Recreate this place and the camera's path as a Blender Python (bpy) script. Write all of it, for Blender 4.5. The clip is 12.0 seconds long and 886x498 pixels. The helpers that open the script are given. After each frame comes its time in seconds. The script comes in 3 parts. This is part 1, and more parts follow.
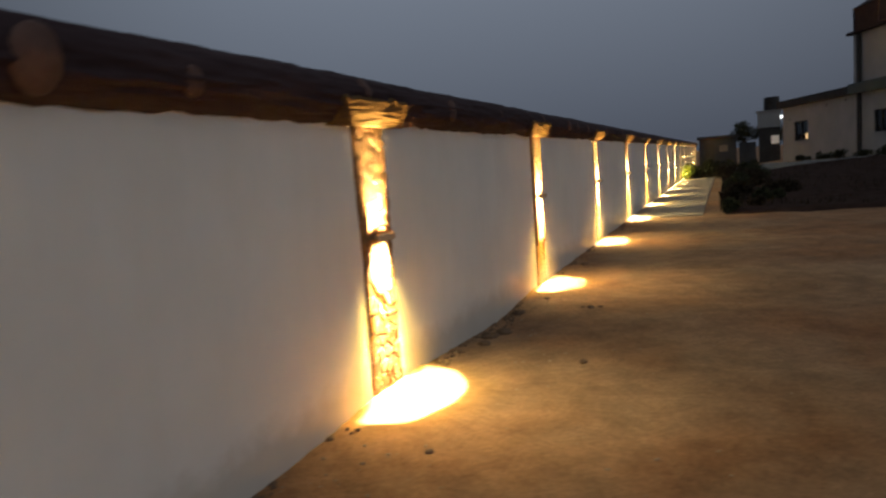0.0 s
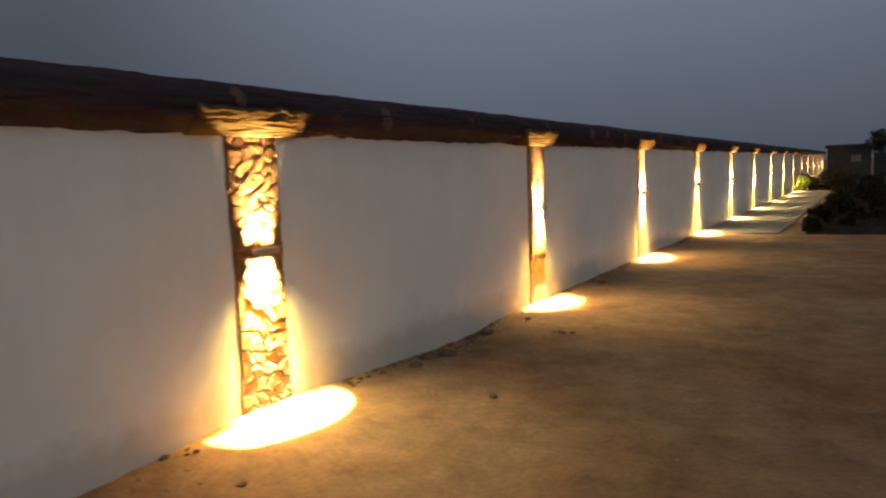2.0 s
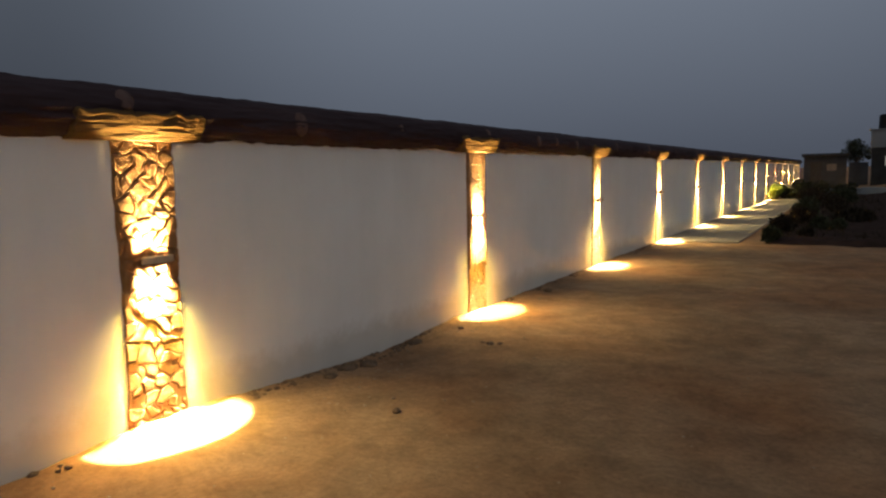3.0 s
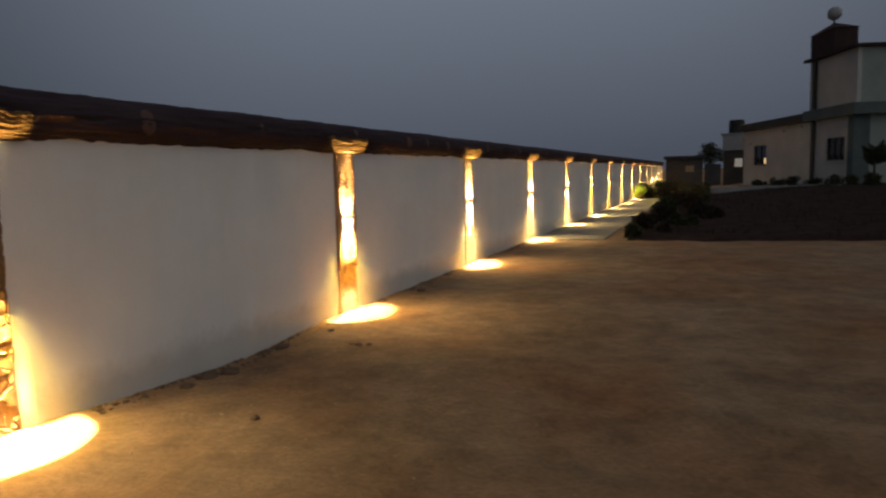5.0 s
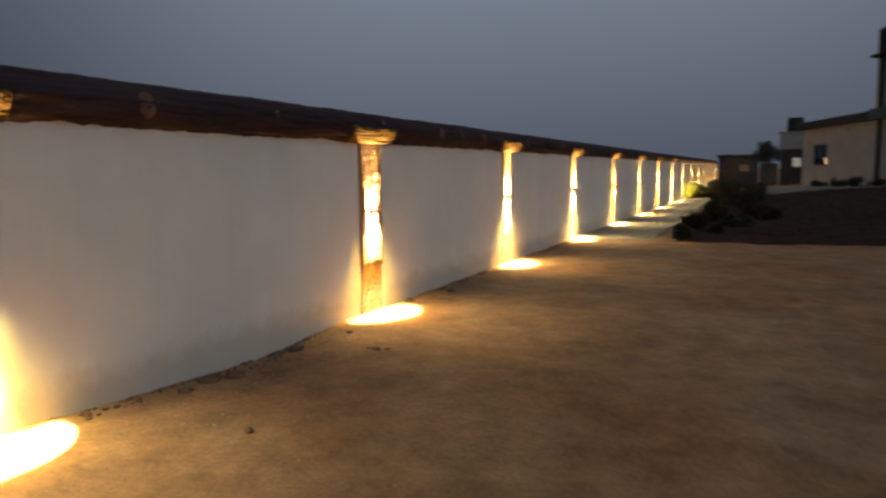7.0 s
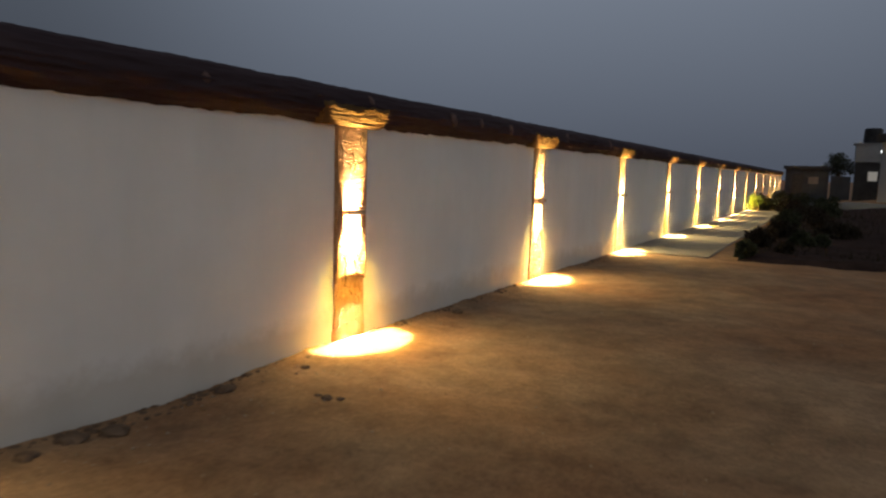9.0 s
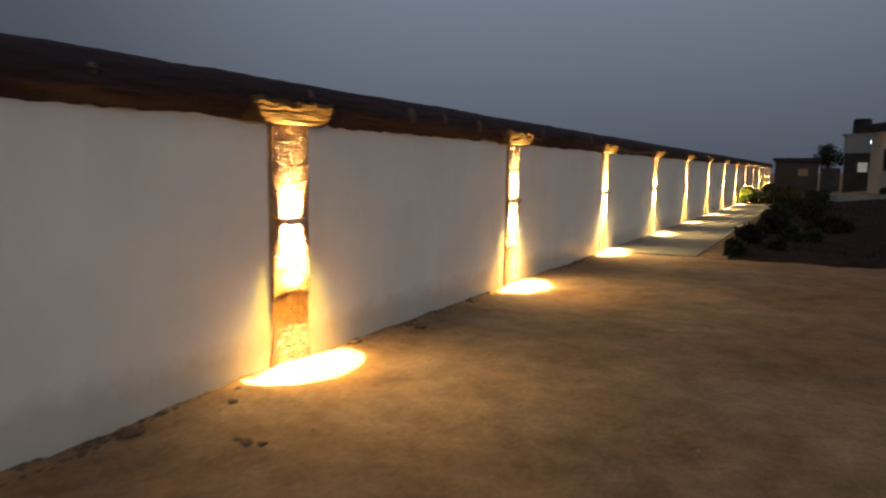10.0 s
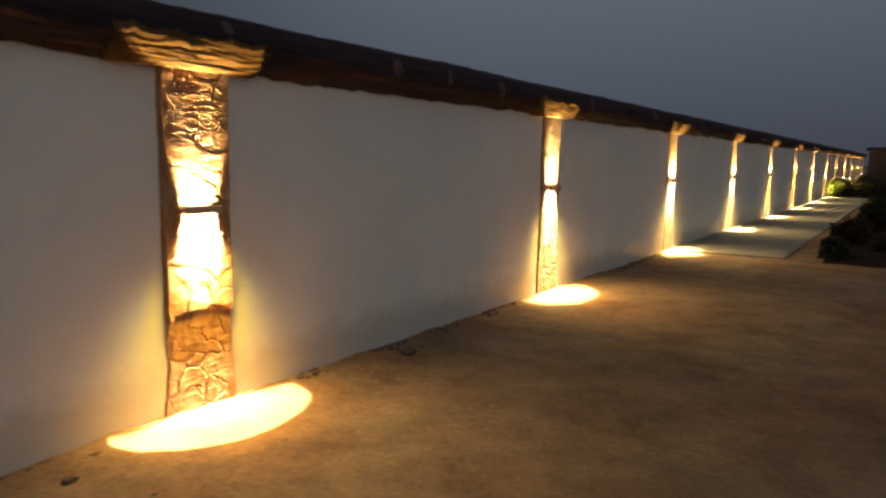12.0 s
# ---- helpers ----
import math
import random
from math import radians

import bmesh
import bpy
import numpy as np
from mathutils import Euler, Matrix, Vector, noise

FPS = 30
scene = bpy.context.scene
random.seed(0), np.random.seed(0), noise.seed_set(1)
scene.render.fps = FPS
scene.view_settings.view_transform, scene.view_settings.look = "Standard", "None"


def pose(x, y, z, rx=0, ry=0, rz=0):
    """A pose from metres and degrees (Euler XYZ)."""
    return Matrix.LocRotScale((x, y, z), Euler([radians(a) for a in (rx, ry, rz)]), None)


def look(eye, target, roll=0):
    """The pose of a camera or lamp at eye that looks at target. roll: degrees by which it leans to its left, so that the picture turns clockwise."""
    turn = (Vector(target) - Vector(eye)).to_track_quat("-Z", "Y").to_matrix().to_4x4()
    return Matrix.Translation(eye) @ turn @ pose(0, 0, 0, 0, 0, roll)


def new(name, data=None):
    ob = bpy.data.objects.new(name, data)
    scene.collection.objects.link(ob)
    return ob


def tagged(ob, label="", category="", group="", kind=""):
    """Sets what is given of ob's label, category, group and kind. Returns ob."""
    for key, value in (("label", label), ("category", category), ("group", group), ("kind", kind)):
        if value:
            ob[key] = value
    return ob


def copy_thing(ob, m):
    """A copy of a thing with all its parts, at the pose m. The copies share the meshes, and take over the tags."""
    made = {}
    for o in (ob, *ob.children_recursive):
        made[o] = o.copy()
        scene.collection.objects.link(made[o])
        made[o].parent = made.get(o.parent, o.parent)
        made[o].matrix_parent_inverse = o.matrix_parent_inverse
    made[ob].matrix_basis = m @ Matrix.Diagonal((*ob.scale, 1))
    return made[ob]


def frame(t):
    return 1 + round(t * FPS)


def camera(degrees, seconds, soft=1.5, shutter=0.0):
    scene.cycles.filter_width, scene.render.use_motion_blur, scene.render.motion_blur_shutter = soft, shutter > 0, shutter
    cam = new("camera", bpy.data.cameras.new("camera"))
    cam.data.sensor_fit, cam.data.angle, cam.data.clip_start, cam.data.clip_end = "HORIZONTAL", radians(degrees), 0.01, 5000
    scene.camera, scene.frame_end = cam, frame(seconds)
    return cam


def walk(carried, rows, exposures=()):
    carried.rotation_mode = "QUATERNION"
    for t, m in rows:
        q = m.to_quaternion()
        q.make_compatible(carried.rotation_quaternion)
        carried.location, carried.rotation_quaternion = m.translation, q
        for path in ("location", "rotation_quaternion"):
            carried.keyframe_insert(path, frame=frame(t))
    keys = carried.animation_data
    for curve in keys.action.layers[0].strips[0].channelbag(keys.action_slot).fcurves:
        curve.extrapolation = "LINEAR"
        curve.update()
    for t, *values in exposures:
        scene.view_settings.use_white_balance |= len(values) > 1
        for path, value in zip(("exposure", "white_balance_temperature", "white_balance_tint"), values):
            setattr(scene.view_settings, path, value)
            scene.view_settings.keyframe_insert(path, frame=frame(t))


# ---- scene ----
cam = camera(65.7, 12.0, soft=2.3, shutter=0.9)
PATH = [
    (0, (2.113, -3.946, 1.484), (1.348, -2.112, 1.256), -4.4),
    (0.4, (2.427, -3.784, 1.514), (1.59, -1.983, 1.277), -4.7),
    (0.5, (2.466, -3.746, 1.515), (1.616, -1.952, 1.268), -3.7),
    (1, (2.722, -3.471, 1.522), (1.878, -1.673, 1.285), -0.5),
    (1.5, (3.014, -3.202, 1.542), (2.032, -1.473, 1.325), -1.9),
    (2, (3.273, -3.007, 1.514), (2.212, -1.325, 1.298), -2.3),
    (2.5, (3.473, -2.735, 1.551), (2.456, -1.027, 1.333), -0.5),
    (2.7, (3.598, -2.667, 1.558), (2.569, -0.966, 1.342), -1.1),
    (4.3, (3.754, -2.581, 1.494), (2.819, -0.825, 1.291), -1.8),
    (4.5, (3.75, -2.489, 1.487), (2.9, -0.69, 1.28), -1.7),
    (5, (3.832, -2.55, 1.527), (3.103, -0.7, 1.312), -1.5),
    (5.5, (3.92, -2.587, 1.516), (3.242, -0.718, 1.298), -1.5),
    (6, (3.778, -2.542, 1.516), (3.155, -0.654, 1.293), -1.4),
    (6.5, (3.827, -2.414, 1.509), (3.212, -0.524, 1.286), -1.7),
    (7, (3.798, -2.027, 1.494), (2.948, -0.23, 1.27), -0.7),
    (7.5, (3.732, -1.694, 1.476), (2.841, 0.084, 1.26), 0.1),
    (9.5, (3.493, -0.041, 1.452), (2.499, 1.679, 1.222), 1.8),
    (10, (3.474, 0.292, 1.474), (2.514, 2.032, 1.244), 0.5),
    (10.2, (3.458, 0.468, 1.467), (2.488, 2.202, 1.241), -0.3),
    (10.5, (3.391, 0.74, 1.445), (2.327, 2.419, 1.226), -0.3),
    (11, (3.259, 1.14, 1.405), (2.16, 2.796, 1.186), -0.0),
    (11.4, (3.242, 1.472, 1.373), (2.159, 3.14, 1.158), -0.1),
    (11.5, (3.185, 1.549, 1.368), (2.11, 3.221, 1.151), 0.1),
    (12, (3.108, 1.975, 1.363), (1.985, 3.609, 1.103), 0.8),
]
walk(cam, [(t, look(eye, target, roll)) for t, eye, target, roll in PATH],
     exposures=[(0, 0.45), (2.5, 0.5), (4.5, 0.15), (5.0, 0.32), (5.5, 0.65), (6.5, 0.65), (7.0, 0.62), (7.5, 0.27), (9.5, 0.57), (10.5, 0.6), (11.5, 0.25), (12, -0.05)])

# ---------------------------------------------------------------- plan
STEP = 4.2                 # spacing of the trunk pilasters along the wall
FIRST, LAST = -2, 13       # pilaster numbers, number 0 at y = 0
WALL_Y0, WALL_Y1 = -14.0, 56.4
LAMP_Z, LAMP_X = 1.085, 0.080
LOG_X, LOG_Z, LOG_RX, LOG_RZ = -0.10, 1.95, 0.22, 0.165


def smooth(a, b, v):
    v = min(1.0, max(0.0, (v - a) / (b - a)))
    return v * v * (3 - 2 * v)


def ground_z(x, y):
    """Height of the earth: nearly level yard, rising gently to the house."""
    z = 0.55 * smooth(14, 33, y) * smooth(1.2, 9, x)
    z += 0.07 * math.exp(-(y / 0.9) ** 2 - (x / 0.6) ** 2)
    z -= 0.045 * math.exp(-((y - 2.4) / 0.8) ** 2 - (x / 0.8) ** 2)
    return z


# ---------------------------------------------------------------- light
world = bpy.data.worlds.new("dusk_sky")
scene.world = world
world.use_nodes = True
wn, wl = world.node_tree.nodes, world.node_tree.links
wn.clear()
w_out = wn.new("ShaderNodeOutputWorld")
w_bg = wn.new("ShaderNodeBackground")
w_tc = wn.new("ShaderNodeTexCoord")
w_ramp = wn.new("ShaderNodeValToRGB")
w_ramp.color_ramp.elements[0].position, w_ramp.color_ramp.elements[0].color = 0.0, (0.044, 0.051, 0.068, 1)
w_ramp.color_ramp.elements[1].position, w_ramp.color_ramp.elements[1].color = 0.30, (0.112, 0.131, 0.165, 1)
w_dot = wn.new("ShaderNodeVectorMath")
w_dot.operation = "DOT_PRODUCT"
w_dot.inputs[1].default_value = (0.80, -0.55, 0.22)   # where the last light of the evening stands
w_map = wn.new("ShaderNodeMapRange")
w_map.inputs["From Min"].default_value, w_map.inputs["From Max"].default_value = 0.0, 1.0
w_map.inputs["To Min"].default_value, w_map.inputs["To Max"].default_value = 0.0, 1.0
w_glow = wn.new("ShaderNodeMix")
w_glow.data_type = "RGBA"
w_glow.inputs["B"].default_value = (0.53, 0.54, 0.55, 1)
wl.new(w_tc.outputs["Generated"], w_dot.inputs[0])
w_lift = wn.new("ShaderNodeVectorMath")
w_lift.operation = "DOT_PRODUCT"
w_lift.inputs[1].default_value = (-0.04, 0.0, 1.0)
wl.new(w_tc.outputs["Generated"], w_lift.inputs[0])
wl.new(w_lift.outputs["Value"], w_ramp.inputs["Fac"])
wl.new(w_dot.outputs["Value"], w_map.inputs["Value"])
wl.new(w_map.outputs["Result"], w_glow.inputs["Factor"])
wl.new(w_ramp.outputs["Color"], w_glow.inputs["A"])
w_west = wn.new("ShaderNodeVectorMath")
w_west.operation = "DOT_PRODUCT"
w_west.inputs[1].default_value = (-0.28, 0.95, 0.12)   # a paler bank of sky over the end of the wall
w_bank = wn.new("ShaderNodeMapRange")
w_bank.interpolation_type = "SMOOTHSTEP"
w_bank.inputs["From Min"].default_value, w_bank.inputs["From Max"].default_value = 0.70, 1.0
w_bank.inputs["To Min"].default_value, w_bank.inputs["To Max"].default_value = 0.52, 1.12
w_scale = wn.new("ShaderNodeVectorMath")
w_scale.operation = "SCALE"
wl.new(w_tc.outputs["Generated"], w_west.inputs[0])
wl.new(w_west.outputs["Value"], w_bank.inputs["Value"])
wl.new(w_glow.outputs["Result"], w_scale.inputs[0])
wl.new(w_bank.outputs["Result"], w_scale.inputs["Scale"])
wl.new(w_scale.outputs["Vector"], w_bg.inputs["Color"])
wl.new(w_bg.outputs[0], w_out.inputs["Surface"])
w_bg.inputs["Strength"].default_value = 1.0

LAMP_COLOUR, SPILL_COLOUR = (1.0, 0.72, 0.34), (1.0, 0.66, 0.06)     # the spill spot is added, yellower, for the golden halo on the wall
BEAM_UP, BEAM_DOWN, CONE_DOWN, SPILL_DOWN, SKIRT_DOWN, GLOW_UP, GLOW_DOWN = 210.0, 1800.0, 40.0, 165.0, 95.0, 19.0, 60.0      # watts


def spot(m, watts, size, blend, flat=1.0, colour=LAMP_COLOUR, radius=0.02):
    data = bpy.data.lights.new("lamp_beam", "SPOT")
    data.energy, data.color, data.spot_size, data.spot_blend, data.shadow_soft_size = watts, colour, radians(size), blend, radius
    new("lamp_beam", data).matrix_world = m @ Matrix.Diagonal((flat, 1, 1, 1))


def lamp_light(y, up):
    """The light of one end of a wall lamp: a fan-shaped beam leaning off the wall, a soft glow out of its oval mouth
    and a round cone below. Spill and skirt below are fill spots added to brighten the wall and the yard.
    """
    z = LAMP_Z + (0.023 if up else -0.023)
    if up:
        spot(pose(LAMP_X, y, z + 0.01, 180, 6.5), BEAM_UP, 60, 0.10, 0.30, (1.0, 0.63, 0.19))
    else:
        spot(pose(LAMP_X, y, LAMP_Z - 0.0075, 0, -1), BEAM_DOWN, 58, 0.12, 0.72, LAMP_COLOUR, 0.0004)
        spot(pose(LAMP_X, y, z - 0.01, 0, 1), CONE_DOWN, 62, 0.85, 1.0, (1.0, 0.67, 0.16))
        spot(pose(LAMP_X + 0.05, y, z - 0.04, 0, 6), SPILL_DOWN, 82, 1.0, 1.0, SPILL_COLOUR, 0.12)
        spot(pose(LAMP_X, y, z - 0.01, 0, -32), SKIRT_DOWN, 132, 1.0, 1.0, (1.0, 0.77, 0.34))
    data = bpy.data.lights.new("lamp_glow", "AREA")
    data.shape, data.size, data.size_y = "RECTANGLE", 0.045, 0.22 if up else 0.21
    data.energy, data.color, data.spread = GLOW_UP if up else GLOW_DOWN, (1.0, 0.72, 0.33) if up else (1.0, 0.79, 0.46), radians(40 if up else 37)
    new("lamp_glow", data).matrix_world = pose(LAMP_X - 0.027, y, z, 180 if up else 0, -14 if up else 9)


# ---------------------------------------------------------------- materials
class Mat:
    """A small builder of node materials in object space, in metres."""

    def __init__(self, name, rough=0.9, metal=0.0):
        self.m = bpy.data.materials.new(name)
        self.m.use_nodes = True
        self.n, self.l = self.m.node_tree.nodes, self.m.node_tree.links
        self.b = self.n["Principled BSDF"]
        self.b.inputs["Roughness"].default_value, self.b.inputs["Metallic"].default_value = rough, metal
        self.b.inputs["Specular IOR Level"].default_value = 0.25
        self.tc = self.n.new("ShaderNodeTexCoord")
        self.height = None

    def coords(self, scale):
        mp = self.n.new("ShaderNodeMapping")
        mp.inputs["Scale"].default_value = scale
        self.l.new(self.tc.outputs["Object"], mp.inputs["Vector"])
        return mp.outputs["Vector"]

    def noise(self, scale, detail=4, stretch=(1, 1, 1), rough=0.6):
        t = self.n.new("ShaderNodeTexNoise")
        t.inputs["Scale"].default_value, t.inputs["Detail"].default_value, t.inputs["Roughness"].default_value = scale, detail, rough
        self.l.new(self.coords(stretch), t.inputs["Vector"])
        return t.outputs["Fac"]

    def voronoi(self, scale, feature="F1", stretch=(1, 1, 1)):
        t = self.n.new("ShaderNodeTexVoronoi")
        t.feature = feature
        t.inputs["Scale"].default_value = scale
        self.l.new(self.coords(stretch), t.inputs["Vector"])
        return t.outputs["Distance"]

    def random(self):
        return self.n.new("ShaderNodeObjectInfo").outputs["Random"]

    def island(self):
        return self.n.new("ShaderNodeNewGeometry").outputs["Random Per Island"]

    def ramp(self, fac, *stops):
        r = self.n.new("ShaderNodeValToRGB")
        els = r.color_ramp.elements
        while len(els) < len(stops):
            els.new(0.5)
        for e, (p, c) in zip(els, stops):
            e.position, e.color = p, (*c, 1)
        self.l.new(fac, r.inputs["Fac"])
        return r.outputs["Color"]

    def mix(self, fac, a, b, mode="MIX"):
        x = self.n.new("ShaderNodeMix")
        x.data_type, x.blend_type = "RGBA", mode
        for key, v in (("Factor", fac), ("A", a), ("B", b)):
            if isinstance(v, (int, float)):
                x.inputs[key].default_value = v
            elif isinstance(v, tuple):
                x.inputs[key].default_value = (*v, 1)
            else:
                self.l.new(v, x.inputs[key])
        return x.outputs["Result"]

    def colour(self, c):
        if isinstance(c, tuple):
            self.b.inputs["Base Color"].default_value = (*c, 1)
        else:
            self.l.new(c, self.b.inputs["Base Color"])
        return self

    def bump(self, fac, strength, dist):
        bp = self.n.new("ShaderNodeBump")
        bp.inputs["Strength"].default_value, bp.inputs["Distance"].default_value = strength, dist
        self.l.new(fac, bp.inputs["Height"])
        if self.height is not None:
            self.l.new(self.height, bp.inputs["Normal"])
        self.height = bp.outputs["Normal"]
        self.l.new(self.height, self.b.inputs["Normal"])
        return self

    def glow(self, c, strength):
        self.b.inputs["Emission Color"].default_value, self.b.inputs["Emission Strength"].default_value = (*c, 1), strength
        return self


def make_earth():
    k = Mat("sandy_earth", 0.95)
    fine = k.ramp(k.noise(26, 8, rough=0.7), (0.3, (0.265, 0.172, 0.102)), (0.7, (0.405, 0.270, 0.162)))
    dust = k.ramp(k.noise(3.1, 7, rough=0.7), (0.38, (0.70, 0.69, 0.68)), (0.62, (1.18, 1.16, 1.13)))
    fine = k.mix(0.8, fine, dust, "MULTIPLY")
    patch = k.ramp(k.noise(0.9, 5), (0.36, (0.55, 0.47, 0.42)), (0.62, (1.0, 1.0, 1.0)))
    c = k.mix(0.6, fine, patch, "MULTIPLY")
    red = k.ramp(k.noise(0.35, 3), (0.42, (0.0, 0.0, 0.0)), (0.62, (1.0, 1.0, 1.0)))
    c = k.mix(red, c, k.mix(1.0, c, (1.0, 0.81, 0.66), "MULTIPLY"))
    specks = k.ramp(k.noise(70, 3), (0.30, (0.45, 0.42, 0.4)), (0.40, (1.0, 1.0, 1.0)))
    c = k.mix(0.7, c, specks, "MULTIPLY")
    return k.colour(c).bump(k.noise(45, 8, rough=0.75), 0.6, 0.012).bump(k.noise(7, 4), 0.35, 0.03).m


def make_plaster():
    k = Mat("white_plaster", 0.42)
    k.b.inputs["Specular IOR Level"].default_value = 0.7
    base = k.ramp(k.noise(1.3, 6), (0.3, (0.76, 0.755, 0.74)), (0.7, (0.84, 0.835, 0.82)))
    runs = k.ramp(k.noise(3.2, 5, (1, 1, 0.12)), (0.35, (0.93, 0.925, 0.91)), (0.6, (1.0, 1.0, 1.0)))
    c = k.mix(0.45, base, runs, "MULTIPLY")
    # splashes of earth thrown up by rain along the foot
    sep = k.n.new("ShaderNodeSeparateXYZ")
    k.l.new(k.tc.outputs["Object"], sep.inputs[0])
    add = k.n.new("ShaderNodeMath")
    add.operation = "MULTIPLY_ADD"
    add.inputs[1].default_value = -0.34
    k.l.new(k.noise(5, 6, rough=0.7), add.inputs[0])
    k.l.new(sep.outputs["Z"], add.inputs[2])
    splash = k.ramp(add.outputs[0], (0.0, (0.72, 0.68, 0.62)), (0.16, (1.0, 1.0, 1.0)))
    splash.node.color_ramp.elements[0].position = -0.0
    c = k.mix(0.8, c, splash, "MULTIPLY")
    return k.colour(c).bump(k.noise(120, 4), 0.15, 0.003).bump(k.noise(5, 5), 0.2, 0.012).m


def make_bark(name, dark, mid, pale):
    k = Mat(name, 0.8)
    c = k.ramp(k.noise(7, 6, (1, 1, 0.6), 0.65), (0.25, dark), (0.5, mid), (0.78, pale))
    grain = k.ramp(k.noise(30, 6, (1, 1, 0.35)), (0.3, (0.7, 0.68, 0.66)), (0.65, (1.0, 1.0, 1.0)))
    c = k.mix(0.8, c, grain, "MULTIPLY")
    return k.colour(c).bump(k.noise(40, 6, (1, 1, 0.4)), 0.3, 0.004).bump(k.noise(150, 3), 0.2, 0.001).m


def make_log():
    k = Mat("dark_log_paint", 0.75)
    c = k.ramp(k.noise(6, 6, (1, 0.15, 1)), (0.3, (0.034, 0.023, 0.027)), (0.55, (0.050, 0.034, 0.039)), (0.8, (0.074, 0.051, 0.054)))
    fibre = k.noise(34, 6, (1, 0.09, 1), 0.7)
    c = k.mix(0.5, c, k.ramp(fibre, (0.3, (0.6, 0.6, 0.6)), (0.6, (1.0, 1.0, 1.0))), "MULTIPLY")
    k.b.inputs["Specular IOR Level"].default_value = 0.08
    return k.colour(c).bump(fibre, 0.35, 0.006).m


def make_plain(name, a, b, scale=4.0, rough=0.85, bump=0.2, stretch=(1, 1, 1), gloss=0.25):
    k = Mat(name, rough)
    k.b.inputs["Specular IOR Level"].default_value = gloss
    c = k.ramp(k.noise(scale, 6, stretch), (0.3, a), (0.7, b))
    k.colour(c)
    return k.bump(k.noise(scale * 14, 4, stretch), bump, 0.01).m if bump else k.m


def make_leaf(name, a, b):
    k = Mat(name, 0.6)
    k.b.inputs["Specular IOR Level"].default_value = 0.08
    return k.colour(k.ramp(k.island(), (0.0, a), (1.0, b))).m


EARTH = make_earth()
PLASTER = make_plaster()
BARK_A = make_bark("ochre_bark", (0.20, 0.125, 0.065), (0.36, 0.24, 0.135), (0.48, 0.36, 0.23))
BARK_C = make_bark("amber_bark", (0.13, 0.065, 0.024), (0.25, 0.135, 0.052), (0.36, 0.22, 0.105))
BARK_B = make_bark("rust_bark", (0.20, 0.10, 0.045), (0.38, 0.215, 0.105), (0.52, 0.37, 0.24))
LOG = make_log()
KNOT = make_plain("sawn_knot", (0.085, 0.050, 0.045), (0.13, 0.080, 0.070), 18, 0.8)
CONCRETE = make_plain("grey_concrete", (0.20, 0.172, 0.140), (0.29, 0.252, 0.206), 2.2)
SOIL = make_plain("dark_soil", (0.026, 0.016, 0.0135), (0.050, 0.031, 0.026), 3.0, 1.0, 0.6, gloss=0.05)
FIBRE = make_plain("fibrous_bark", (0.060, 0.034, 0.012), (0.15, 0.088, 0.030), 14, 0.85, 0.5, (1, 0.15, 1))
CLOD = make_plain("dark_clod", (0.10, 0.065, 0.045), (0.20, 0.135, 0.09), 20, 0.95, 0.6)
STONE = make_plain("pale_pebble", (0.22, 0.16, 0.11), (0.40, 0.31, 0.22), 30, 0.9, 0.4)
STEM = make_plain("brown_stem", (0.05, 0.035, 0.02), (0.10, 0.07, 0.045), 20)
LEAF_DARK = make_leaf("dark_leaf", (0.026, 0.030, 0.018), (0.062, 0.068, 0.038))
LEAF_DRY = make_leaf("dry_leaf", (0.020, 0.016, 0.012), (0.048, 0.038, 0.026))
LEAF_LIME = make_leaf("lime_leaf", (0.10, 0.14, 0.02), (0.30, 0.34, 0.06))
CREAM = make_plain("cream_render", (0.37, 0.36, 0.345), (0.47, 0.455, 0.435), 0.8)
MINT = make_plain("pale_green_render", (0.22, 0.26, 0.245), (0.28, 0.32, 0.30), 0.8)
TEAL = make_plain("grey_green_paint", (0.07, 0.09, 0.092), (0.105, 0.13, 0.128), 1.5)
MAROON = make_plain("maroon_tiles", (0.028, 0.015, 0.015), (0.05, 0.028, 0.027), 2.0)
ROOFING = make_plain("dark_roofing", (0.03, 0.03, 0.032), (0.055, 0.053, 0.052), 1.5)
BLACK = make_plain("black_plastic", (0.012, 0.012, 0.014), (0.03, 0.03, 0.032), 3.0, 0.5, 0.1)
SHED = make_plain("grey_block", (0.040, 0.045, 0.054), (0.07, 0.078, 0.09), 1.0)
TOWER = make_plain("pale_grey_render", (0.22, 0.24, 0.26), (0.30, 0.32, 0.34), 1.0)
FRAME = make_plain("dark_frame", (0.03, 0.03, 0.03), (0.06, 0.06, 0.06), 6.0, 0.5)
BRASS = make_plain("tan_casing", (0.42, 0.31, 0.20), (0.52, 0.40, 0.27), 20, 0.45, 0.05)
GLOBE = make_plain("milky_globe", (0.27, 0.27, 0.28), (0.34, 0.34, 0.35), 3.0, 0.3, 0.0)
GLASS = Mat("dark_window_glass", 0.08).colour((0.018, 0.02, 0.024)).m
ROOM = Mat("lit_room", 0.9).colour((0.6, 0.5, 0.4)).glow((1.0, 0.62, 0.28), 0.55).m
ROOM_PALE = Mat("lit_pale_blind", 0.9).colour((0.6, 0.6, 0.56)).glow((1.0, 0.93, 0.82), 0.10).m
BULB = Mat("white_bulb", 0.5).colour((0.9, 0.9, 0.9)).glow((0.92, 0.97, 1.0), 2.2).m
LENS = Mat("warm_lens", 0.4).colour((0.9, 0.8, 0.6)).glow((1.0, 0.7, 0.35), 1.5).m


